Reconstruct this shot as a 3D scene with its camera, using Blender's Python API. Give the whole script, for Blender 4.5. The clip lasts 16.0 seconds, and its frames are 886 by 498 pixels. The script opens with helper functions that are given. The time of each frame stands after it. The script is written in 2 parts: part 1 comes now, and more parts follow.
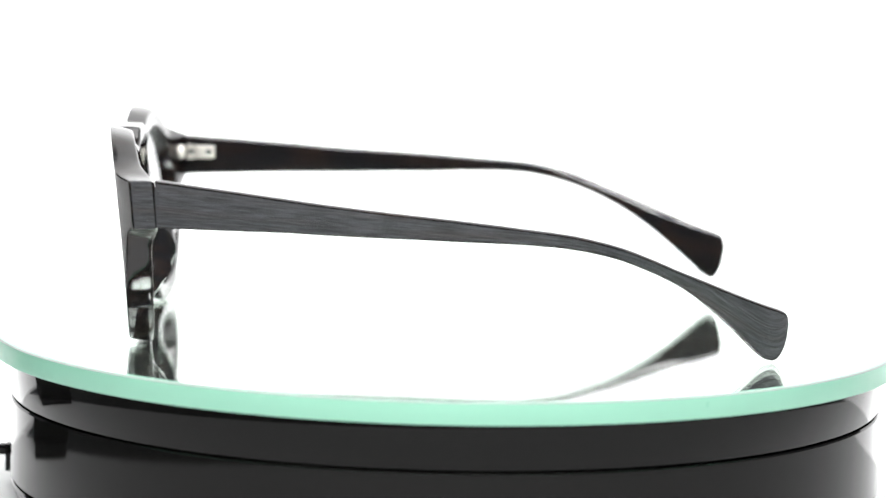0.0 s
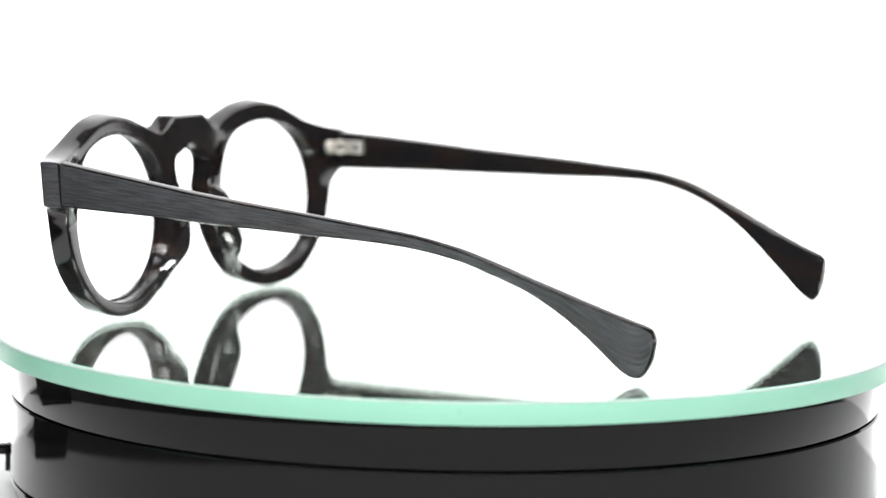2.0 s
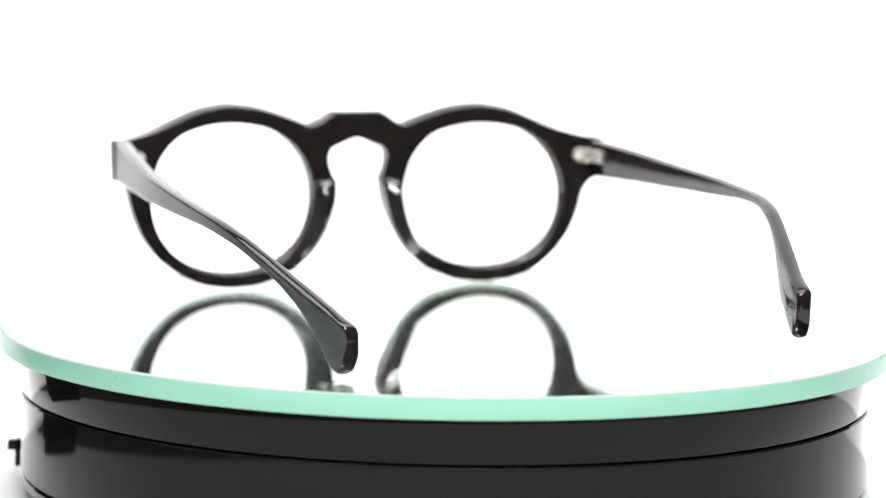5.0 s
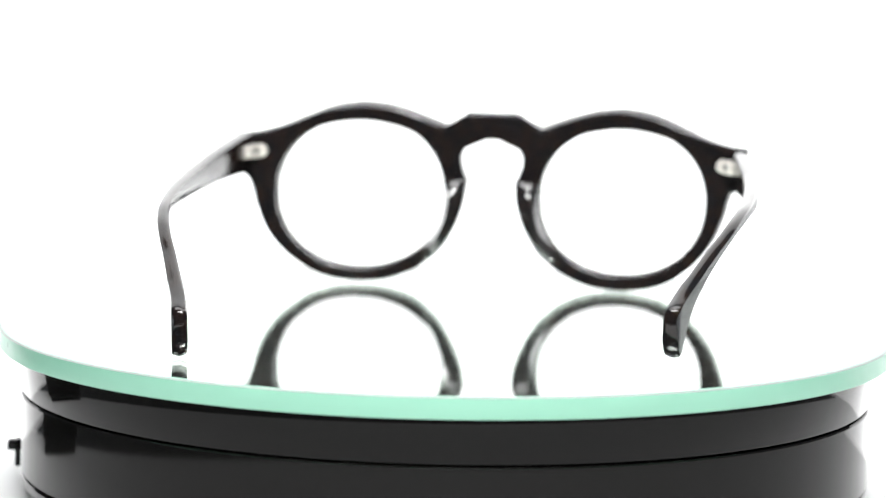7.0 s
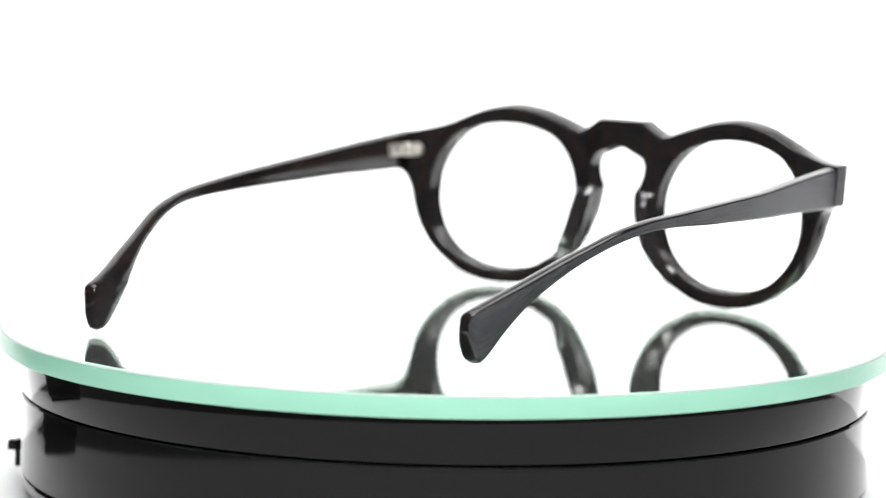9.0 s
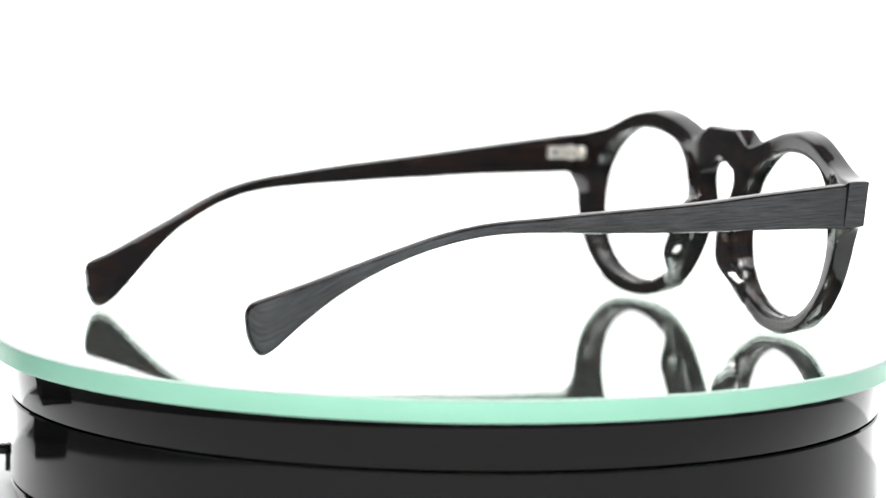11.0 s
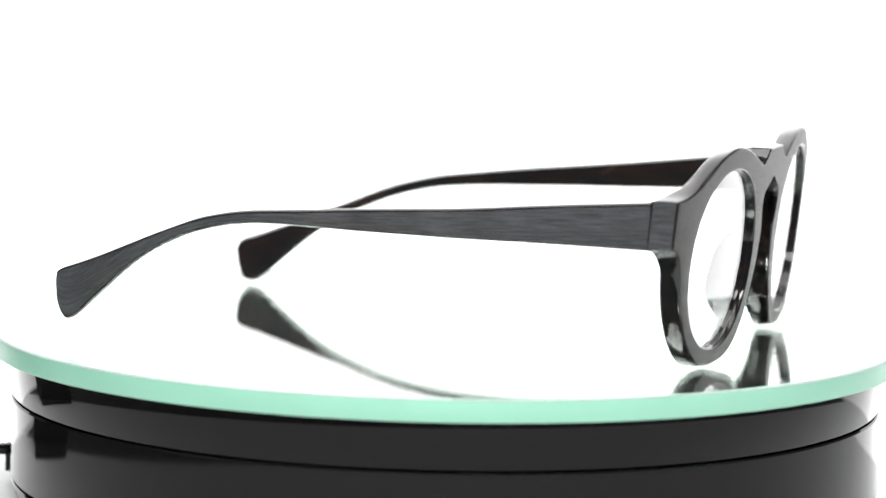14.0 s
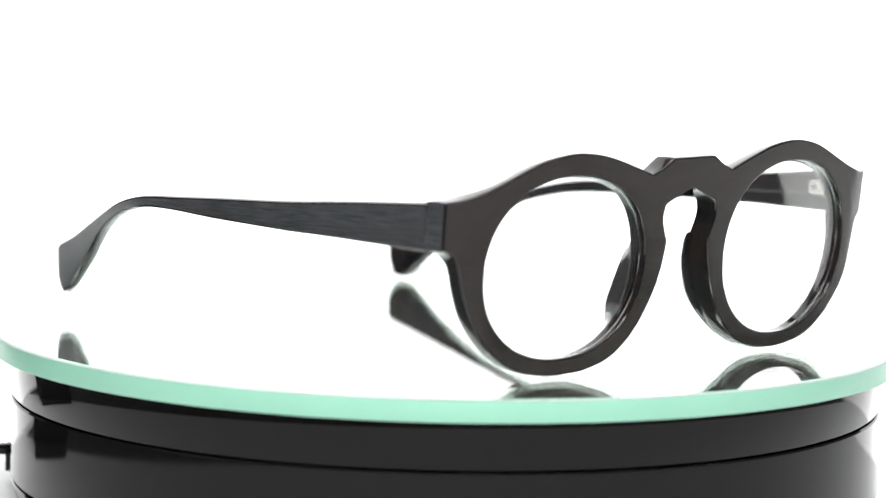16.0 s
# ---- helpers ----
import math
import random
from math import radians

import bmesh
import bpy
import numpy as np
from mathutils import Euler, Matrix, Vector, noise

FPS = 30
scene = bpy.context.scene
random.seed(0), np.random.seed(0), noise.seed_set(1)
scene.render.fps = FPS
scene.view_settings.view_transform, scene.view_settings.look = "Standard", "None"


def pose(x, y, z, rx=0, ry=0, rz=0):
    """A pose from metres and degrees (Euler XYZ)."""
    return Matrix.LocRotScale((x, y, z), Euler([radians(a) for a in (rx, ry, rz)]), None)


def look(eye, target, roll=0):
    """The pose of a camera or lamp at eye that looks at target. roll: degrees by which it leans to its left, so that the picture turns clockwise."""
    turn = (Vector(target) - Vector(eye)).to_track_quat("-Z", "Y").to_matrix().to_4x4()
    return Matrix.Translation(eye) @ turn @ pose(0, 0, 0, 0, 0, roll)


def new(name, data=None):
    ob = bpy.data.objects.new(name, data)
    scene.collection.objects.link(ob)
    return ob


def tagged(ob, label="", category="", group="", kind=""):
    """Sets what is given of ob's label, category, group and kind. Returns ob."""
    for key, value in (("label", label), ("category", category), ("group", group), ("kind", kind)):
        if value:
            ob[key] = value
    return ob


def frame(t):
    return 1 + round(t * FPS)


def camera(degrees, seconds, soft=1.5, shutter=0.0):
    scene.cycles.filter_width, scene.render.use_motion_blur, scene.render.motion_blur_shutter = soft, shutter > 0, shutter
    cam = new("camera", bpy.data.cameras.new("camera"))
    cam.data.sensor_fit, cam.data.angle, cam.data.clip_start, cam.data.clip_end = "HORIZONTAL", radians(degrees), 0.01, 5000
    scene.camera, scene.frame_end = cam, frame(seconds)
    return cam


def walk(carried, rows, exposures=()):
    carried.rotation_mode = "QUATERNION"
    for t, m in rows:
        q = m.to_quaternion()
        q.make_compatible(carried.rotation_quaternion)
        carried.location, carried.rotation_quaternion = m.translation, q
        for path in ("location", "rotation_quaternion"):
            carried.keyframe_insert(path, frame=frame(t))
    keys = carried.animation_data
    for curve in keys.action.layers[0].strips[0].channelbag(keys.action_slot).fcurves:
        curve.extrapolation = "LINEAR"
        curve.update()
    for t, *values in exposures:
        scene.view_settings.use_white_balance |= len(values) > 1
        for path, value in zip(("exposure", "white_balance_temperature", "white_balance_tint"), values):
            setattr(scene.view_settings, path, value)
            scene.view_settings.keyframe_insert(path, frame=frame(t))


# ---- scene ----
MM = 0.001
SPIN = 14.291          # degrees a second, clockwise from above

# ---- camera ----
cam = camera(17.476, 16.0)
cam.data.dof.use_dof = True
cam.data.dof.focus_distance = 0.674
cam.data.dof.aperture_fstop = 12.5
EYE = Vector((0.0, -0.71683, 0.10411))
AIM = Vector((-0.001832, 0.993053, -0.117654))


def view(back):
    eye = EYE - AIM * back
    return look(eye, eye + AIM, 1.2135)


NEAR, FAR = view(0.0), view(0.0165)
walk(cam, [(0, NEAR), (3.6, NEAR), (4.1, FAR), (9.75, FAR), (10.0, view(0.0060)), (10.25, NEAR), (16, NEAR)])

# ---- light ----
world = bpy.data.worlds.new("studio")
scene.world = world
world.use_nodes = True
world.node_tree.nodes["Background"].inputs[0].default_value = (0.92, 0.96, 1.0, 1)
world.node_tree.nodes["Background"].inputs[1].default_value = 0.16


def area_lamp(name, eye, target, w, h, watts):
    data = bpy.data.lights.new(name, "AREA")
    data.shape, data.size, data.size_y, data.energy = "RECTANGLE", w, h, watts
    ob = new(name, data)
    ob.matrix_world = look(eye, target)
    return ob


area_lamp("softbox_lamp", (0.0, 0.10, 0.75), (0, 0.0, 0), 0.7, 0.4, 4.5)
area_lamp("front_softbox_lamp", (0.0, -0.50, 0.62), (0, 0, 0.02), 0.40, 0.16, 6.9)
for k in range(4):
    area_lamp("led_lamp", (0.05, -0.22 - 0.035 * k, 0.66), (0, 0, 0), 0.026, 0.026, 0.35)


# ---- materials ----
def material(name):
    m = bpy.data.materials.new(name)
    m.use_nodes = True
    nt = m.node_tree
    return m, nt, nt.nodes["Principled BSDF"]


def node(nt, kind, **values):
    n = nt.nodes.new(kind)
    for key, v in values.items():
        n.inputs[key.replace("_", " ")].default_value = v
    return n


def coords(nt, scale, source="Object"):
    tc = nt.nodes.new("ShaderNodeTexCoord")
    mp = nt.nodes.new("ShaderNodeMapping")
    mp.inputs["Scale"].default_value = scale
    nt.links.new(tc.outputs[source], mp.inputs["Vector"])
    return mp.outputs["Vector"]


def ramp(nt, src, stops):
    r = nt.nodes.new("ShaderNodeValToRGB")
    el = r.color_ramp.elements
    for k, (at, col) in enumerate(stops):
        e = el[k] if k < 2 else el.new(at)
        e.position, e.color = at, (*col, 1)
    nt.links.new(src, r.inputs["Fac"])
    return r.outputs["Color"]


def noise_of(nt, scale, size, detail=4.0, rough=0.6, source="Object"):
    n = node(nt, "ShaderNodeTexNoise", Scale=size, Detail=detail, Roughness=rough)
    nt.links.new(coords(nt, scale, source), n.inputs["Vector"])
    return n.outputs["Fac"]


def bump(nt, bsdf, src, strength, distance):
    b = node(nt, "ShaderNodeBump", Strength=strength, Distance=distance)
    nt.links.new(src, b.inputs["Height"])
    nt.links.new(b.outputs["Normal"], bsdf.inputs["Normal"])


def make_polished():
    """Polished black acetate with a hint of brown horn in it."""
    m, nt, b = material("polished_acetate")
    col = ramp(nt, noise_of(nt, (60, 8, 60), 6.0), [(0.42, (0.004, 0.004, 0.005)), (0.72, (0.019, 0.0100, 0.0065))])
    nt.links.new(col, b.inputs["Base Color"])
    rg = ramp(nt, noise_of(nt, (1, 1, 1), 900.0), [(0.3, (0.05,) * 3), (0.8, (0.13,) * 3)])
    nt.links.new(rg, b.inputs["Roughness"])
    b.inputs["IOR"].default_value = 1.49
    bump(nt, b, noise_of(nt, (1, 1, 1), 160.0, 2.0), 0.02, 0.0004)
    return m


def make_brushed(name, along, dark, light, brown, source="Object"):
    """Matte acetate, brushed along one axis."""
    m, nt, b = material(name)
    fine = tuple(13 if a else 330 for a in along)
    wide = tuple(3 if a else 60 for a in along)
    streak = noise_of(nt, fine, 9.0, 6.0, 0.7, source)
    col = ramp(nt, streak, [(0.40, dark), (0.64, light)])
    tint = ramp(nt, noise_of(nt, wide, 7.0, 3.0, 0.6, source), [(0.5, (1, 1, 1)), (0.8, brown)])
    mix = nt.nodes.new("ShaderNodeMix")
    mix.data_type, mix.blend_type = "RGBA", "MULTIPLY"
    mix.inputs["Factor"].default_value = 1.0
    nt.links.new(col, mix.inputs["A"])
    nt.links.new(tint, mix.inputs["B"])
    nt.links.new(mix.outputs["Result"], b.inputs["Base Color"])
    rg = ramp(nt, streak, [(0.3, (0.28,) * 3), (0.75, (0.46,) * 3)])
    nt.links.new(rg, b.inputs["Roughness"])
    b.inputs["IOR"].default_value = 1.49
    if source == "UV":
        tangent = nt.nodes.new("ShaderNodeTangent")
        tangent.direction_type, tangent.uv_map = "UV_MAP", "along"
        nt.links.new(tangent.outputs["Tangent"], b.inputs["Tangent"])
        b.inputs["Anisotropic"].default_value = 0.75
        b.inputs["Anisotropic Rotation"].default_value = 0.25
    bump(nt, b, streak, 1.0, 0.0004)
    return m


def make_plain(name, colour, rough, metal=0.0, grain=400.0, relief=0.05):
    m, nt, b = material(name)
    b.inputs["Base Color"].default_value = (*colour, 1)
    b.inputs["Metallic"].default_value = metal
    rg = ramp(nt, noise_of(nt, (1, 1, 1), grain), [(0.25, (rough * 0.75,) * 3), (0.8, (min(1, rough * 1.3),) * 3)])
    nt.links.new(rg, b.inputs["Roughness"])
    if relief:
        bump(nt, b, noise_of(nt, (1, 1, 1), grain * 0.5), relief, 0.0003)
    return m


def make_glass(name, colour, ior=1.5):
    m, nt, b = material(name)
    b.inputs["Base Color"].default_value = (*colour, 1)
    b.inputs["Transmission Weight"].default_value = 1.0
    b.inputs["Roughness"].default_value = 0.0
    b.inputs["IOR"].default_value = ior
    return m


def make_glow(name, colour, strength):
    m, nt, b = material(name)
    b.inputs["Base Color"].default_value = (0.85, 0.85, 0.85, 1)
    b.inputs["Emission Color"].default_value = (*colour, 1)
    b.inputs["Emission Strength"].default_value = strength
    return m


POLISHED = make_polished()
PAD_GLOSS = make_polished()
PAD_GLOSS.name = "lacquered_acetate"
PAD_GLOSS.node_tree.nodes["Principled BSDF"].inputs["Coat Weight"].default_value = 1.0
PAD_GLOSS.node_tree.nodes["Principled BSDF"].inputs["Coat IOR"].default_value = 1.6
BRUSHED = make_brushed("brushed_acetate_temple", (1, 0, 0), (0.012, 0.013, 0.015), (0.082, 0.086, 0.094), (1.0, 0.78, 0.72), "UV")
BRUSHED_END = make_brushed("brushed_acetate_end", (0, 1, 0), (0.012, 0.013, 0.015), (0.082, 0.086, 0.094), (1.0, 0.78, 0.72))
BRUSHED_FRONT = make_brushed("brushed_acetate_front", (1, 0, 0), (0.010, 0.007, 0.006), (0.030, 0.021, 0.018), (0.9, 0.62, 0.5))
HINGE = make_plain("hinge_metal", (0.80, 0.76, 0.71), 0.48, 1.0)
SCREW = make_plain("screw_metal", (0.75, 0.74, 0.72), 0.18, 1.0)
LENS = make_glass("demo_lens", (0.985, 0.99, 0.99), 1.49)
PLATE = make_glass("plate_glass", (0.945, 0.985, 0.965), 1.5)
MIRROR = make_plain("silvering", (0.88, 0.93, 0.89), 0.0, 0.985, relief=0)
MIRROR.node_tree.nodes["Principled BSDF"].inputs["Roughness"].default_value = 0.0
EDGE = make_plain("ground_glass_edge", (0.335, 0.70, 0.52), 0.35, 0.0, 250.0)
ARRIS = make_plain("ground_glass_arris", (0.30, 0.33, 0.31), 0.5, 0.0, 600.0)
BODY = make_plain("black_plastic", (0.0038, 0.0036, 0.0034), 0.06, 0.0, 40.0, 0.02)
BODY.node_tree.nodes["Principled BSDF"].inputs["Specular IOR Level"].default_value = 0.17
RUBBER = make_plain("dark_rubber", (0.006, 0.006, 0.006), 0.6)
LINT = make_plain("lint", (0.16, 0.08, 0.06), 0.6)
PAPER = make_plain("white_laminate", (0.82, 0.82, 0.82), 0.7, 0.0, 60.0)
FLOOR = make_plain("grey_floor", (0.16, 0.16, 0.16), 0.6, 0.0, 30.0)
# Emission added to the sweep stands in for the lamps that would whiten it.
GLOW = make_glow("glowing_backdrop", (1.0, 1.0, 1.0), 1.2)


# ---- mesh helpers ----
def finish(name, bm, mats, parent=None, label="", smooth=35):
    bmesh.ops.recalc_face_normals(bm, faces=bm.faces)
    me = bpy.data.meshes.new(name)
    for f in bm.faces:
        f.smooth = True
    for e in bm.edges:
        e.smooth = len(e.link_faces) == 2 and e.calc_face_angle(0) < radians(smooth)
    bm.to_mesh(me)
    bm.free()
    for m in mats:
        me.materials.append(m)
    ob = new(name, me)
    if parent:
        ob.parent = parent
    if label:
        tagged(ob, label)
    return ob


def part(name, bm, mats, parent, label="", smooth=35):
    return finish(name, bm, mats if isinstance(mats, list) else [mats], parent, label, smooth)


def lathe(bm, profile, n=256, close=True):
    """Turn a profile of (radius, z) round the z axis; slot by (radius, z, slot of the band that follows)."""
    rings = []
    for r, z, _ in profile:
        if r < 1e-7:
            rings.append([bm.verts.new((0, 0, z))])
        else:
            rings.append([bm.verts.new((r * math.cos(2 * math.pi * k / n), r * math.sin(2 * math.pi * k / n), z)) for k in range(n)])
    pairs = list(zip(range(len(rings)), range(1, len(rings))))
    if close:
        pairs.append((len(rings) - 1, 0))
    for i, j in pairs:
        a, b = rings[i], rings[j]
        for k in range(n):
            q = (k + 1) % n
            if len(a) == 1 and len(b) == 1:
                continue
            if len(a) == 1:
                f = bm.faces.new((a[0], b[k], b[q]))
            elif len(b) == 1:
                f = bm.faces.new((a[k], a[q], b[0]))
            else:
                f = bm.faces.new((a[k], a[q], b[q], b[k]))
            f.material_index = profile[i][2]
    return bm


def box(bm, x0, y0, z0, x1, y1, z1, bevel=0.0, seg=2):
    m = Matrix.Translation(((x0 + x1) / 2, (y0 + y1) / 2, (z0 + z1) / 2)) @ Matrix.Diagonal((x1 - x0, y1 - y0, z1 - z0, 1))
    made = bmesh.ops.create_cube(bm, size=1, matrix=m)["verts"]
    if bevel:
        edges = list({e for v in made for e in v.link_edges})
        bmesh.ops.bevel(bm, geom=edges, offset=bevel, segments=seg, affect="EDGES", profile=0.5)
    return bm


def rod(bm, at, radius, height, m=None, n=24, bevel=0.0):
    mat = Matrix.Translation(at) @ (m or Matrix())
    made = bmesh.ops.create_cone(bm, cap_ends=True, segments=n, radius1=radius, radius2=radius, depth=height, matrix=mat)["verts"]
    if bevel:
        caps = list({e for v in made for e in v.link_edges if any(len(f.verts) > 4 for f in e.link_faces)})
        bmesh.ops.bevel(bm, geom=caps, offset=bevel, segments=2, affect="EDGES", profile=0.5)
    return bm


def table_of(pairs, x):
    """A smooth curve through (x, y) pairs."""
    if x <= pairs[0][0]:
        return pairs[0][1]
    for k in range(len(pairs) - 1):
        (xa, ya), (xb, yb) = pairs[k], pairs[k + 1]
        if x <= xb:
            h = xb - xa
            ma = (yb - pairs[k - 1][1]) / (xb - pairs[k - 1][0]) if k else (yb - ya) / h
            mb = (pairs[k + 2][1] - ya) / (pairs[k + 2][0] - xa) if k + 2 < len(pairs) else (yb - ya) / h
            s = (x - xa) / h
            return ((1 + 2 * s) * (1 - s) ** 2 * ya + s * (1 - s) ** 2 * h * ma + s * s * (3 - 2 * s) * yb + s * s * (s - 1) * h * mb)
    return pairs[-1][1]


def step(a, b, x):
    s = min(1.0, max(0.0, (x - a) / (b - a)))
    return s * s * (3 - 2 * s)


# ---- table and backdrop ----
TABLE_Z = -0.0440
FLOOR_Z = -0.78


def build_studio():
    bm = bmesh.new()
    box(bm, -2.0, -2.2, FLOOR_Z - 0.05, 2.0, 1.8, FLOOR_Z)
    tagged(part("floor", bm, FLOOR, None), "plain dark grey studio floor", "floor", kind="structure")
    bm = bmesh.new()
    lathe(bm, [(0, TABLE_Z, 0), (0.2235, TABLE_Z, 0), (0.2275, TABLE_Z - 0.003, 0), (0.2275, TABLE_Z - 0.03, 0), (0, TABLE_Z - 0.03, 0)], 128, False)
    lathe(bm, [(0, TABLE_Z - 0.03, 0), (0.04, TABLE_Z - 0.03, 0), (0.035, FLOOR_Z + 0.05, 0), (0.05, FLOOR_Z + 0.03, 0), (0.22, FLOOR_Z + 0.015, 0), (0.23, FLOOR_Z, 0), (0, FLOOR_Z, 0)], 64, False)
    bmesh.ops.translate(bm, vec=(0.0275, -0.05, 0.0), verts=bm.verts)
    tagged(part("table", bm, PAPER, None), "round white tabletop under the turntable", "table", kind="structure")
    bm = bmesh.new()
    rows = []
    prof = [(0.055, TABLE_Z + 0.0008)]
    for k in range(13):
        a = k / 12 * math.pi / 2
        prof.append((0.42 + 0.25 * math.sin(a), TABLE_Z + 0.0008 + 0.25 * (1 - math.cos(a))))
    prof.append((0.67, 0.95))
    back = [(y + 0.003, z - 0.003) for y, z in reversed(prof)]
    for y, z in prof + back:
        rows.append([bm.verts.new((x, y, z)) for x in (-0.64, -0.25, 0.25, 0.64)])
    for i in range(len(rows)):
        j = (i + 1) % len(rows)
        for k in range(3):
            bm.faces.new((rows[i][k], rows[i][k + 1], rows[j][k + 1], rows[j][k]))
    for k in (0, 3):
        bm.faces.new([r[k] for r in rows])
    tagged(part("backdrop", bm, GLOW, None), "plain white studio sweep that glows by itself in place of being lit", "backdrop", kind="structure")


build_studio()

# ---- turntable ----
PLATE_R, PLATE_T = 113.7 * MM, 5.1 * MM


def build_turntable():
    top = tagged(new("turntable"), "round glossy black motorised display turntable on the white table", "turntable")
    top.location = (0, 0, TABLE_Z)
    h = -TABLE_Z

    def z(v):
        return h + v * MM

    R = 108.2 * MM
    bm = bmesh.new()
    lathe(bm, [(0, z(-5.3), 0), (R - 1.0 * MM, z(-5.3), 0), (R - 0.3 * MM, z(-5.5), 0), (R, z(-5.9), 0), (R, z(-15.5), 0), (R - 0.25 * MM, z(-15.9), 0), (R - 3 * MM, z(-16.0), 0), (0, z(-16.0), 0)], close=False)
    part("rotating_ring", bm, BODY, top)
    bm = bmesh.new()
    lathe(bm, [(0, z(-16.3), 0), (R - 3 * MM, z(-16.3), 0), (R - 0.25 * MM, z(-16.5), 0), (R + 0.1 * MM, z(-16.9), 0), (R + 0.1 * MM, z(-36.1), 0), (R - 0.2 * MM, z(-36.5), 0), (R - 2 * MM, z(-36.6), 0), (0, z(-36.6), 0)], close=False)
    part("body", bm, BODY, top)
    bm = bmesh.new()
    lathe(bm, [(0, z(-36.9), 0), (R - 2 * MM, z(-36.9), 0), (R - 0.2 * MM, z(-37.0), 0), (R, z(-37.4), 0), (R - 0.6 * MM, z(-40.0), 0), (R - 2.4 * MM, z(-41.8), 0), (R - 5 * MM, z(-42.5), 0), (0, z(-42.5), 0)], close=False)
    part("bottom_cover", bm, BODY, top)
    for k in range(4):
        bm = bmesh.new()
        a = math.pi / 4 + k * math.pi / 2
        rod(bm, (0.085 * math.cos(a), 0.085 * math.sin(a), 0.75 * MM), 0.008, 1.5 * MM, bevel=0.0003)
        part("foot", bm, RUBBER, top)
    bm = bmesh.new()
    box(bm, -110.3 * MM, -4 * MM, z(-39.0), -107.4 * MM, 4 * MM, z(-32.0), 0.0004)
    sw = part("switch_plate", bm, BODY, top)
    bm = bmesh.new()
    box(bm, -112.6 * MM, -2 * MM, z(-35.2), -110.0 * MM, 2 * MM, z(-32.5), 0.0004)
    part("switch_lever", bm, BODY, sw)
    return top


def build_plate():
    top = tagged(new("mirror_plate"), "round mirror-backed glass plate with green ground edge on the turntable", "glass plate")
    bm = bmesh.new()
    r = PLATE_R - 1.5 * MM
    lathe(bm, [(0, 0, 0), (r, 0, 0), (r, -PLATE_T, 1), (0, -PLATE_T, 0)], close=False)
    ob = part("glass", bm, [PLATE, MIRROR], top)
    ob.visible_shadow = False
    bm = bmesh.new()
    lathe(bm, [(r + 0.02 * MM, -0.02 * MM, 0), (PLATE_R - 0.55 * MM, -0.02 * MM, 1), (PLATE_R, -0.34 * MM, 0), (PLATE_R, -PLATE_T + 0.3 * MM, 0), (PLATE_R - 0.2 * MM, -PLATE_T, 0), (r + 0.02 * MM, -PLATE_T, 0)])
    part("ground_edge", bm, [EDGE, ARRIS], top, "green ground glass edge")
    return top


def build_stand_in_card():
    """A black card on a foot at the table's edge, out of the picture; added as a stand-in for the dark thing that the
    turntable's gloss mirrors.
    """
    top = tagged(new("stand_in_card"), "small matte black card on the white table, unseen stand-in for a mirrored dark thing", "card")
    top.matrix_world = pose(-0.177, -0.002, TABLE_Z + 0.0002, 0, 0, 55)
    bm = bmesh.new()
    box(bm, -0.023, -0.0015, 0.003, 0.023, 0.0015, 0.115, 0.0006)
    part("card", bm, RUBBER, top)
    bm = bmesh.new()
    box(bm, -0.020, -0.006, 0.0, 0.020, 0.006, 0.0042, 0.001)
    part("foot", bm, RUBBER, top)


build_stand_in_card()
turntable = build_turntable()
mirror_plate = build_plate()

# ---- eyeglasses ----
# local space in millimetres: x to the wearer's left, y backwards along the temples, z up
LENS_X, LENS_Z, LENS_A, LENS_B = 37.1, 24.95, 23.75, 21.1
OUTLINE = [((0, 48.4), 1), ((7.0, 48.4), 1), ((10.4, 46.0), 0), ((13.6, 45.0), 1), ((20.4, 47.5), 0), ((28.5, 50.0), 0), ((37.0, 51.0), 0),
           ((46.0, 49.6), 0), ((54.0, 46.2), 0), ((60.8, 43.2), 0), ((66.0, 41.6), 0), ((71.9, 41.1), 1), ((71.7, 30.5), 1), ((68.6, 29.9), 0),
           ((66.7, 28.2), 0), ((65.7, 22.6), 0), ((62.8, 14.9), 0), ((57.8, 8.3), 0), ((52.0, 3.5), 0), ((45.2, 0.75), 0), ((38.0, -0.05), 0),
           ((28.7, 0.45), 0), ((20.0, 4.1), 0), ((14.3, 9.4), 0), ((10.1, 16.6), 0), ((7.6, 23.2), 0), ((6.9, 29.4), 1), ((8.8, 33.2), 0),
           ((9.3, 35.8), 0), ((8.3, 38.4), 0), ((5.8, 40.3), 0), ((2.6, 40.95), 0), ((0, 41.0), 1)]


def front_y(x, z):
    """The front surface; the wearer's left half (x > 0) is flatter, and both end pieces turn back."""
    bow, turn = (0.0009, 2.6) if x > 0 else (0.00123, 0.3)
    return -8.9 + (51 - z) * 0.10 + bow * x * x + turn * step(63, 73, abs(x))


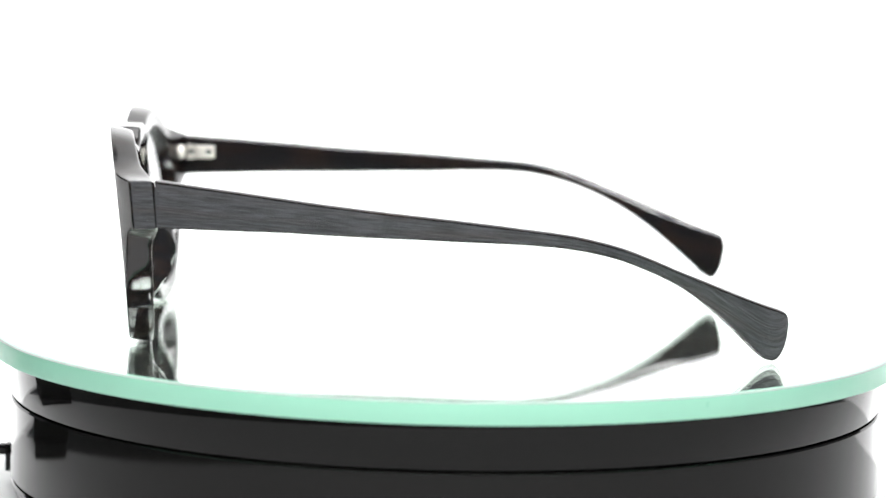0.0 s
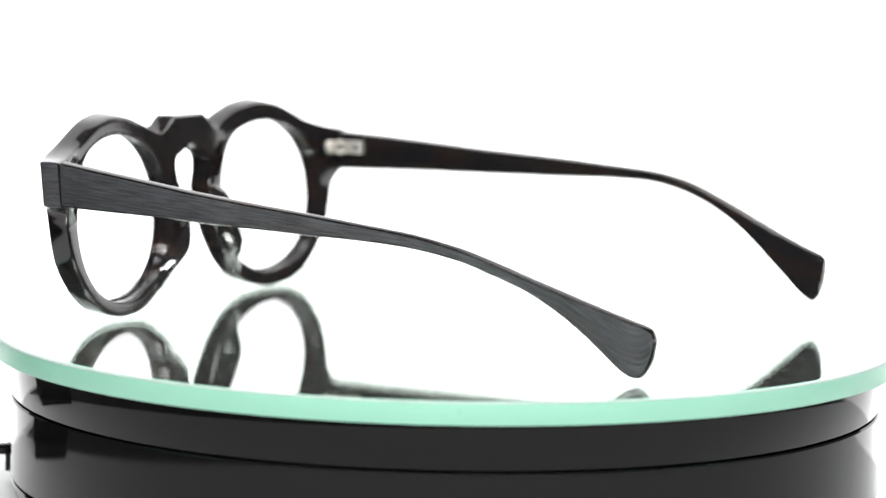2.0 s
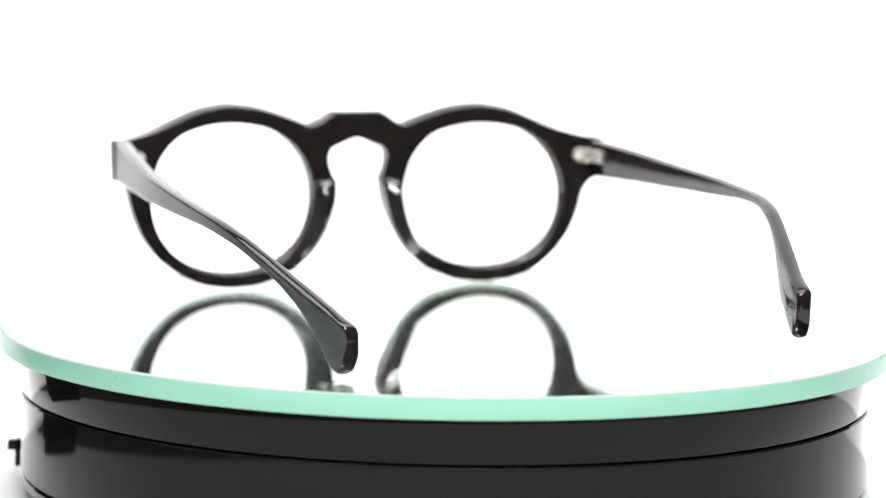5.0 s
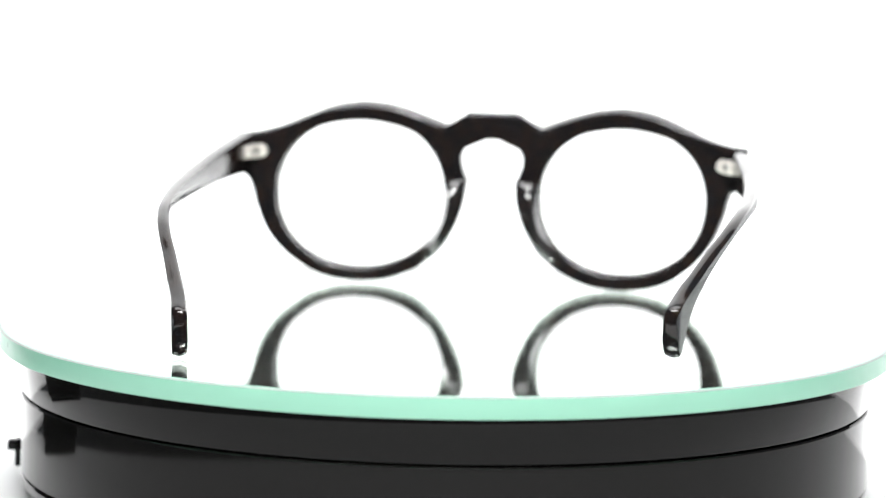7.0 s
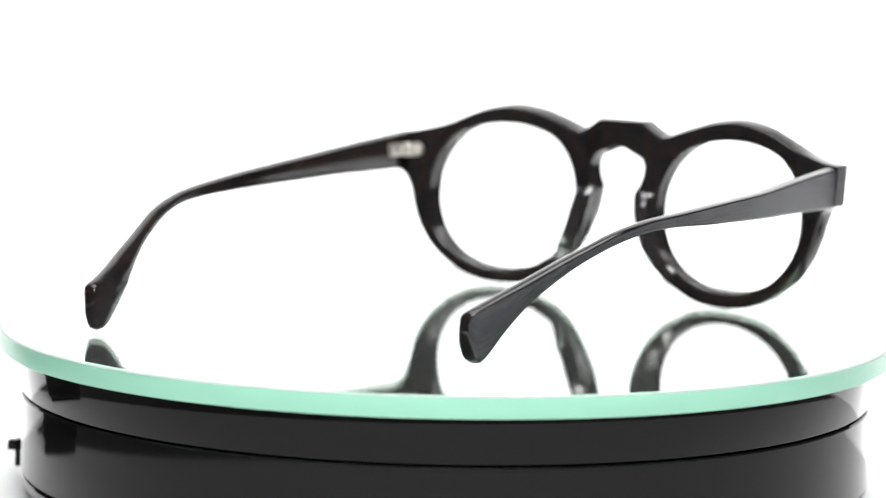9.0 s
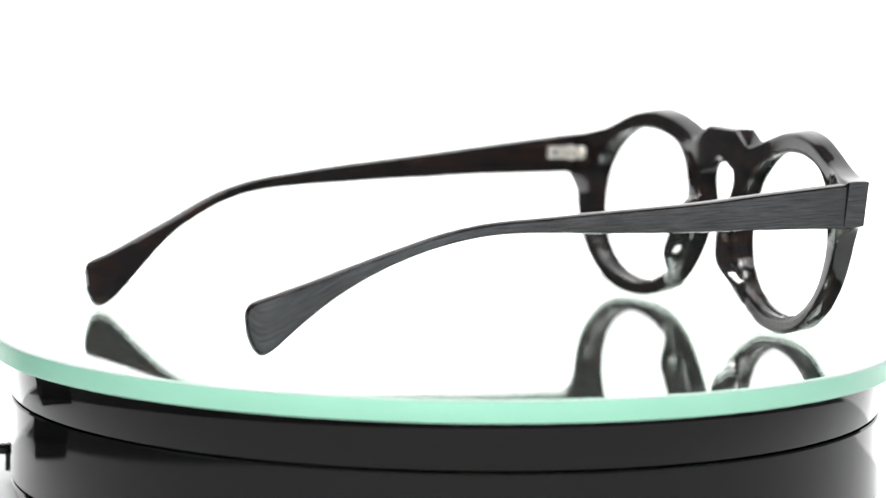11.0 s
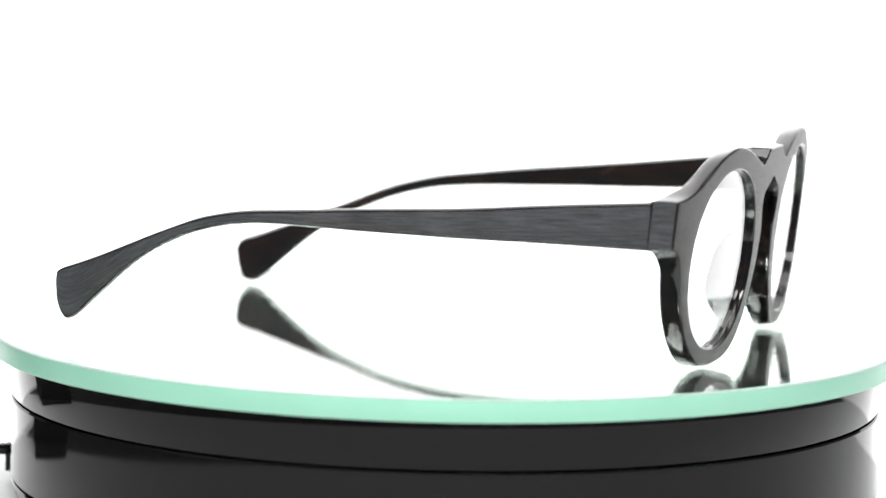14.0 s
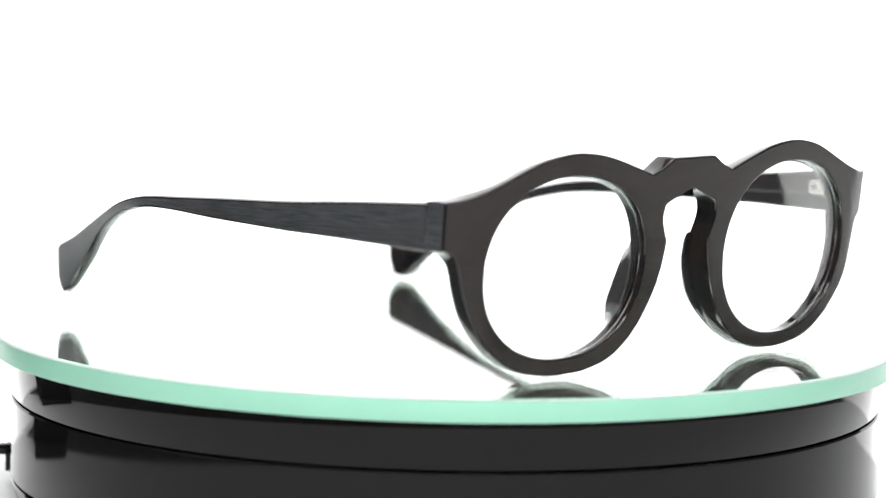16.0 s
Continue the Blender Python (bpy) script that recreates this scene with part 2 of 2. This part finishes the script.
def outline_points(side):
    """The outline of one half, evenly spaced and smooth between its corners, as (x, z); the wearer's left rim is a little wider below its temple."""
    out = []
    corners = [k for k, (_, c) in enumerate(OUTLINE) if c]
    for ka, kb in zip(corners, corners[1:]):
        fine = []
        for k in range(ka, kb):
            a, b = Vector(OUTLINE[k][0]), Vector(OUTLINE[k + 1][0])
            fine += [a.lerp(b, i / 20) for i in range(20)]
        fine.append(Vector(OUTLINE[kb][0]))
        run = [0.0]
        for p, q in zip(fine, fine[1:]):
            run.append(run[-1] + (q - p).length)
        n = max(4, round(run[-1] / 0.6))
        xs = np.interp(np.linspace(0, run[-1], n + 1), run, [p.x for p in fine])
        zs = np.interp(np.linspace(0, run[-1], n + 1), run, [p.y for p in fine])
        pts = np.stack([xs, zs], 1)
        ends = pts[[0, -1]].copy()
        for lap in range(26):
            for w in (0.5, -0.52):
                moved = pts.copy()
                moved[1:-1] += w * ((pts[:-2] + pts[2:]) / 2 - pts[1:-1])
                pts = moved
        for lap in range(30):
            moved = pts.copy()
            moved[1:-1] += 0.5 * ((pts[:-2] + pts[2:]) / 2 - pts[1:-1])
            pts = moved
        pts[[0, -1]] = ends
        out += [Vector(p) for p in pts[:-1]]
    out.append(Vector(OUTLINE[-1][0]))
    n = 9
    for i in range(1, n):
        out.append(Vector((0, 41.0 + 7.4 * i / n)))
    if side > 0:
        for p in out:
            p.x += 0.95 * step(30.6, 26.5, p.y) * step(1.0, 12.0, p.y) * step(40.0, 54.0, p.x)
    return out


def lens_point(a, grow=0.0):
    c, s = math.cos(a), math.sin(a)
    k = (abs(c) ** 2.14 + abs(s) ** 2.14) ** (-1 / 2.14)
    return Vector((LENS_X + (LENS_A + grow) * k * c, LENS_Z + (LENS_B + grow) * k * s))


def ring_stations(side):
    """Pairs of an inner point, on the lens, and an outer point, on the outline."""
    outer = outline_points(side)
    angles = []
    for p in outer:
        a = math.atan2((p.y - LENS_Z) / LENS_B, (p.x - LENS_X) / LENS_A)
        angles.append(a)
    un = [angles[0] % (2 * math.pi)]
    for a in angles[1:]:
        d = (a - un[-1] + math.pi) % (2 * math.pi) - math.pi
        un.append(un[-1] + d)
    un = np.array(un)
    low = np.minimum.accumulate(un)
    high = np.maximum.accumulate(un[::-1])[::-1]
    un = (low + high) / 2
    n = len(un)
    span = -2 * math.pi
    ext = np.concatenate([un - span, un, un + span])
    ker = np.ones(9) / 9
    ext = np.convolve(ext, ker, "same")
    return [(lens_point(a, 0.0 if side > 0 else -0.3), p, a) for a, p in zip(ext[n:2 * n], outer)]


def thickness(x, z):
    gain, turn = (0.00033, 2.6) if x > 0 else (0.0, 0.3)
    return 5.0 + gain * x * x - turn * step(63, 73, abs(x)) + 1.6 * step(57, 68, abs(x)) * step(24.5, 31, z) + 1.3 * step(24, 6, abs(x)) * step(2, 34, z)


def outward(points, k):
    """The outline's normal at point k, pointing away from the rim; along z on the middle line."""
    p = points[k]
    if p.x < 1e-6:
        return Vector((0, 1)) if p.y > 45 else Vector((0, -1))
    d = points[(k + 1) % len(points)] - points[k - 1]
    return Vector((-d.y, d.x)).normalized()


def section(a, b, normal, mid):
    """The closed profile of a rim between lens point a and outline point b: (x, z, depth as a share, offset in mm, slot)."""
    w = (b - a).normalized()
    width = (b - a).length
    rb, rk = min(0.40, width * 0.3), min(0.70, width * 0.3)
    ro, rko = (0, 0) if mid else (rb, rk)
    fo = b - normal * ro
    ki, ko = a + w * rk, b - normal * rko
    lip = a - w * 0.30
    fi = lip + w * rb
    pts = [(a, 0.55, 0, 0), (a, 0.45, 0, 0), (lip, 0.36, 0, 0), (lip, 0, rb, 0)]
    pts += [(lip + w * (rb - rb * math.cos(t)), 0, rb - rb * math.sin(t), 0) for t in (0.5, 1.1)]
    pts += [(fi, 0, 0, 1), (fi.lerp(fo, 0.33), 0, 0, 1), (fi.lerp(fo, 0.67), 0, 0, 1), (fo, 0, 0, 0)]
    pts += [(b - normal * (ro - ro * math.sin(t)), 0, ro - ro * math.cos(t), 0) for t in (0.5, 1.1)]
    crown = 0 if mid else 0.10
    pts += [(b, 0, ro, 2), (b + normal * crown * 0.75, 0.27, 0, 2), (b + normal * crown, 0.5, 0, 2), (b + normal * crown * 0.75, 0.73, 0, 2), (b, 1, -rko, 0)]
    pts += [(b - normal * (rko - rko * math.cos(t)), 1, rko * math.sin(t) - rko, 0) for t in (0.5, 1.1)]
    pts += [(ko, 1, 0, 0), (ko.lerp(ki, 0.33), 1, 0, 0), (ko.lerp(ki, 0.67), 1, 0, 0), (ki, 1, 0, 0)]
    pts += [(a + w * (rk - rk * math.sin(t)), 1, rk * math.cos(t) - rk, 0) for t in (0.5, 1.1)]
    pts += [(a, 1, -rk, 0)]
    return pts


def draft(q, share):
    """How far the edge slopes through the thickness: the brow falls towards the back, the lower rim towards the front rises."""
    brow = step(41.5, 46.0, q.y) * step(8.5, 16.0, q.x) * step(70.0, 60.0, q.x)
    return -0.85 * share * brow + 0.5 * (1 - share) * step(3.0, 0.4, q.y)


def build_front(parent):
    bm = bmesh.new()
    for side in (1, -1):
        stations = ring_stations(side)
        outer = [b for _, b, _ in stations]
        loops = []
        for k, (a, b, _) in enumerate(stations):
            mid = b.x < 1e-6 and 41.2 < b.y < 48.2
            loop = []
            for q, share, off, slot in section(a, b, outward(outer, k), mid):
                y = front_y(side * q.x, q.y) + share * thickness(side * q.x, q.y) + off
                x = q.x + (0.8 * (1 - share) * step(48, 60, q.x) * step(30.5, 27, q.y) * step(2, 10, q.y) * step(0, 2.5, (q - a).length) if side < 0 else 0.0)
                loop.append((bm.verts.new((side * x * MM, y * MM, (q.y + draft(q, share)) * MM)), slot))
            loops.append((loop, b.x < 1e-6, b))
        n = len(loops)
        for i in range(n):
            (la, ma, ba), (lb, mb, bb) = loops[i], loops[(i + 1) % n]
            k = len(la)
            for j in range(k):
                q = (j + 1) % k
                slot = la[j][1]
                if ma and mb and 9 <= j < 19:
                    continue
                f = bm.faces.new((la[j][0], la[q][0], lb[q][0], lb[j][0]))
                f.material_index = 1 if slot == 1 else 2 if (slot == 2 and min(ba.x, bb.x) > 71.0) else 0
    bmesh.ops.remove_doubles(bm, verts=bm.verts, dist=0.00002)
    bmesh.ops.dissolve_degenerate(bm, edges=bm.edges, dist=0.000005)
    return part("front_frame", bm, [POLISHED, BRUSHED_FRONT, BRUSHED_END], parent, "dark brushed acetate front with polished edges", 40)


def build_pad(front, side):
    """Built-in nose pad: a ridge on the back of the rim beside the nose."""
    bm = bmesh.new()
    rows = []
    picked = [(a, b) for a, b, _ in ring_stations(side) if b.x < 20 and 4.5 < b.y < 30.2 and b.x > 1]
    n = len(picked)
    for i, (a, b) in enumerate(picked):
        s = i / (n - 1)
        lift = table_of([(0, 0.1), (0.14, 1.5), (0.28, 3.9), (0.42, 5.6), (0.6, 5.3), (0.78, 4.2), (0.92, 2.6), (1.0, 0.5)], s)
        w = b - a
        width = w.length
        w.normalize()
        ridge = 0.42 - 0.10 * step(0.4, 0.8, s)
        over = 1.0 + 0.75 * math.sin(math.pi * s) / width
        t = thickness(side * b.x, b.y)
        prof = [(0.04, -0.8), (0.07, 0.03 * lift), (ridge * 0.5, 0.45 * lift), (ridge * 0.85, 0.86 * lift), (ridge, lift), (ridge + (1 - ridge) * 0.3, 0.96 * lift),
                (ridge + (1 - ridge) * 0.65, 0.78 * lift), (0.5 + over * 0.48, 0.52 * lift), (over, 0.28 * lift), (1.0 + (over - 1) * 0.5, 0.06 * lift), (0.995, -0.15), (0.97, -0.9)]
        row = []
        for u, y in prof:
            q = a + w * (width * u)
            row.append(bm.verts.new((side * q.x * MM, (front_y(side * q.x, q.y) + t + y) * MM, q.y * MM)))
        rows.append(row)
    for ra, rb in zip(rows, rows[1:]):
        for j in range(len(ra)):
            q = (j + 1) % len(ra)
            bm.faces.new((ra[j], ra[q], rb[q], rb[j]))
    bm.faces.new(rows[0])
    bm.faces.new(rows[-1])
    part("nose_pad", bm, PAD_GLOSS, front, "polished black nose pad", 60)


def build_lens(parent, side):
    bm = bmesh.new()
    n, rings = 96, 5
    faces = []
    for depth in (1.4, 2.6):
        centre = bm.verts.new((side * LENS_X * MM, (front_y(side * LENS_X, LENS_Z) + depth) * MM, LENS_Z * MM))
        loops = []
        for r in range(1, rings + 1):
            loop = []
            for k in range(n):
                p = lens_point(2 * math.pi * k / n, 0.35)
                x = LENS_X + (p.x - LENS_X) * r / rings
                z = LENS_Z + (p.y - LENS_Z) * r / rings
                loop.append(bm.verts.new((side * x * MM, (front_y(side * x, z) + depth) * MM, z * MM)))
            loops.append(loop)
        for k in range(n):
            bm.faces.new((centre, loops[0][k], loops[0][(k + 1) % n]))
        for la, lb in zip(loops, loops[1:]):
            for k in range(n):
                bm.faces.new((la[k], lb[k], lb[(k + 1) % n], la[(k + 1) % n]))
        faces.append(loops[-1])
    for k in range(n):
        bm.faces.new((faces[0][k], faces[1][k], faces[1][(k + 1) % n], faces[0][(k + 1) % n]))
    ob = part("lens", bm, LENS, parent, "clear demo lens", 50)
    ob.visible_shadow = False
    return ob


TOP = [(5.0, 41.8), (21.0, 40.2), (33.8, 38.6), (46.5, 36.9), (59.3, 35.5), (72.0, 34.3), (84.8, 33.0), (97.7, 31.5), (104.3, 30.1), (110.9, 28.1),
       (117.6, 25.3), (124.4, 22.3), (131.3, 19.5), (138.3, 16.7), (145.4, 14.1), (149.6, 12.7), (150.7, 12.1), (151.3, 11.3), (151.6, 9.6)]
LOW = [(5.0, 31.1), (21.1, 31.0), (33.9, 30.9), (46.7, 30.4), (59.6, 30.0), (72.1, 29.5), (84.9, 29.0), (91.3, 28.6), (97.8, 27.9), (104.4, 26.5),
       (111.0, 24.3), (117.7, 21.1), (124.6, 17.5), (131.5, 13.0), (138.7, 6.8), (143.0, 3.0), (145.7, 1.1), (147.6, 0.5), (148.8, 0.8), (149.8, 1.9), (150.5, 3.4), (151.2, 5.8), (151.6, 9.0)]
PLAN = [(5.0, 71.6), (20.0, 73.0), (48.0, 74.6), (70.0, 74.2), (85.0, 73.2), (100.0, 71.4), (112.0, 68.5), (122.0, 65.0), (135.0, 60.0), (142.0, 57.7), (152.0, 55.4)]
THICK = [(5.0, 4.3), (20.0, 4.2), (50.0, 4.0), (75.0, 3.5), (100.0, 3.1), (125.0, 3.5), (152.0, 3.9)]


# how each temple, bent by hand, departs from the common curves: (y, upper edge, lower edge)
BENT = {1: [(5, -0.62, -0.55), (20, -0.82, -0.65), (35, -0.72, -0.65), (50, -0.47, -0.60), (65, -0.42, -0.50), (80, -0.52, -0.40), (95, -0.67, -0.25),
             (105, -0.57, 0.10), (112, -0.32, 0.55), (118, -0.12, 1.00), (125, -0.07, 1.25), (132, -0.07, 0.80), (139, -0.17, 0.60), (145, -0.27, 0.15), (152, -0.32, 0.10)],
        -1: [(5, -1.32, -1.11), (20, -1.27, -1.11), (35, -1.02, -1.16), (50, -0.72, -0.91), (60, -0.52, -0.71), (73, -0.47, -0.36), (85, -0.47, 0.14), (98, -0.27, 0.59),
             (110, 0.03, 0.94), (117, 0.18, 1.39), (124, 0.33, 1.34), (131, 0.08, 0.99), (142, -0.37, 1.00), (146, -0.52, 0.20), (149, -0.67, -0.75), (152, -0.82, -0.70)]}


def build_temple(parent, side):
    """One temple, built in millimetres about its hinge; the wearer's right one stands a little wider and higher."""
    splay = 0.6 if side > 0 else 6.1
    rise = -0.4 if side > 0 else 4.9
    longer = 0.4 if side > 0 else 0.8
    ys = [5.1, 5.5] + [7 + 2.0 * k for k in range(68)] + [143.5, 145, 146.5, 148, 149, 149.8, 150.4, 150.8, 151.1, 151.3, 151.45, 151.55]
    ys = sorted(ys)
    bm = bmesh.new()
    uv = bm.loops.layers.uv.new("along")
    place = {}
    run, last = 0.0, None
    loops = []
    for y in ys:
        top = table_of(TOP, y) + table_of([(v, d) for v, d, _ in BENT[side]], y)
        low = table_of(LOW, y) + table_of([(v, d) for v, _, d in BENT[side]], y)
        if top < low + 0.3:
            top, low = (top + low) / 2 + 0.15, (top + low) / 2 - 0.15
        f = max(0.0, (y - 5) / 143)
        cant = 0.7 * step(98, 112, y) * (1 - 0.8 * step(132, 149, y))
        th = table_of(THICK, y)
        end = step(150.7, 151.8, y)
        mid = (top + low) / 2
        crown = 1 - end
        lift = rise * f
        h = top - low
        a, b = min(0.50, h * 0.2), min(0.8 + 0.5 * step(135, 148, y), h * 0.3)
        c = 0.3
        o, i = 0.7 * end, th - 0.9 * end
        ring = [(o, low + a, 1), (o, low + h * 0.35, 1), (o, low + h * 0.65, 1), (o, top - a, 0), (o + a * c, top - a * c, 0), (o + a, top, 0),
                (o + th * 0.45, top + 0.22 * crown, 0), (i - b, top, 0), (i - b * c, top - b * c, 0), (i, top - b, 0), (i, low + h * 0.5, 0), (i, low + b, 0), (i - b * c, low + b * c, 0), (i - b, low, 0), (o + th * 0.45, low - 0.22 * crown, 0),
                (o + a, low, 0), (o + a * c, low + a * c, 0)]
        ring = [(table_of(PLAN, y + cant * (mid - z)) + splay * f ** 1.3 - d, z, s) for d, z, s in ring]
        here = Vector((y, (top + low) / 2))
        run += (here - last).length if last else 0.0
        last = here
        loop = []
        for x, z, s in ring:
            v = bm.verts.new((side * x * MM, (y + longer * f) * MM, (z + lift) * MM))
            place[v] = (run * MM, (z - (top + low) / 2) * MM)
            loop.append((v, s))
        loops.append(loop)
    for la, lb in zip(loops, loops[1:]):
        for j in range(len(la)):
            q = (j + 1) % len(la)
            f = bm.faces.new((la[j][0], la[q][0], lb[q][0], lb[j][0]))
            f.material_index = la[j][1]
    bm.faces.new([v for v, _ in loops[0]])
    bm.faces.new([v for v, _ in loops[-1]])
    for f in bm.faces:
        for lp in f.loops:
            lp[uv].uv = place[lp.vert]
    return part("temple", bm, [POLISHED, BRUSHED], parent, "brushed grey-black acetate temple with flared tip", 40)


def build_fibre(temple):
    """A fibre of lint that clings to the inner face of the wearer's left temple."""
    bm = bmesh.new()
    rings = []
    for k in range(25):
        s = k / 24
        y = 54.2 - 5.6 * s
        z = 33.0 + 2.1 * step(0.1, 0.8, s) + 0.12 * math.sin(9 * s)
        x = table_of(PLAN, y) - table_of(THICK, y) - 0.05 - 0.10 * math.sin(math.pi * s)
        rings.append([bm.verts.new((x * MM, (y + 0.04 * math.cos(a)) * MM, (z + 0.04 * math.sin(a)) * MM)) for a in (0, 2.1, 4.2)])
    for ra, rb in zip(rings, rings[1:]):
        for j in range(3):
            bm.faces.new((ra[j], ra[(j + 1) % 3], rb[(j + 1) % 3], rb[j]))
    part("lint_fibre", bm, LINT, temple, "tiny reddish-brown lint fibre")


def build_hinge(parent, temple, front, side):
    def mesh(fn):
        bm = bmesh.new()
        fn(bm)
        if side < 0:
            bmesh.ops.scale(bm, vec=(-1, 1, 1), verts=bm.verts)
        return bm
    x = 67.6 * MM
    zc = 36.3 * MM
    part("hinge_plate", mesh(lambda b: box(b, x - 0.9 * MM, 7.6 * MM, zc - 1.7 * MM, x + 0.8 * MM, 13.2 * MM, zc + 1.7 * MM, 0.3 * MM)), HINGE, temple, "silvery metal hinge plate")
    part("hinge_screw", mesh(lambda b: rod(b, (x - 1.0 * MM, 11.4 * MM, zc), 0.8 * MM, 0.5 * MM, Matrix.Rotation(math.pi / 2, 4, "Y"), 20, 0.1 * MM)), SCREW, temple)
    for k, dz in enumerate((-1.35, 0.0, 1.35)):
        part("hinge_knuckle", mesh(lambda b: rod(b, (x - 1.3 * MM, 6.5 * MM, zc + dz * MM), 1.25 * MM, 1.2 * MM, None, 24, 0.15 * MM)), HINGE if k != 1 else SCREW, temple if k != 1 else front)
    yb = front_y(side * 64, 36) + thickness(side * 64, 36)
    turn = Matrix.Rotation(math.pi / 2, 4, "X")
    part("hinge_bracket", mesh(lambda b: rod(b, (65.0 * MM, (yb + 0.2) * MM, zc), 1.9 * MM, 1.6 * MM, turn, 28, 0.3 * MM)), HINGE, front, "rounded silvery hinge bracket")
    part("hinge_bracket", mesh(lambda b: box(b, 65.2 * MM, (yb - 0.6) * MM, zc - 1.3 * MM, 67.4 * MM, (yb + 1.4) * MM, zc + 1.3 * MM, 0.3 * MM)), HINGE, front)


def build_glasses():
    top = tagged(new("eyeglasses"), "black brushed acetate eyeglasses with round lenses, open on the mirror plate", "eyeglasses")
    front = build_front(top)
    for side in (1, -1):
        build_pad(front, side)
        build_lens(top, side)
        temple = build_temple(top, side)
        build_hinge(top, temple, front, side)
        if side > 0:
            build_fibre(temple)
    return top


eyeglasses = build_glasses()


# ---- what moves ----
def motions():
    seat = pose(-0.07442, -0.0015, 0.0001, 0, -0.20, -87.5)
    level = Matrix.Translation((0, 0, 0.00028)) @ Matrix.Rotation(radians(0.145), 4, Vector((0.906, 0.42, 0)))   # the plate lies a little askew on its ring
    times = [k * 0.25 for k in range(65)]
    walk(mirror_plate, [(t, pose(0, 0, 0, 0, 0, -SPIN * t) @ level) for t in times])
    walk(eyeglasses, [(t, pose(0, 0, 0, 0, 0, -SPIN * t) @ level @ seat) for t in times])


motions()
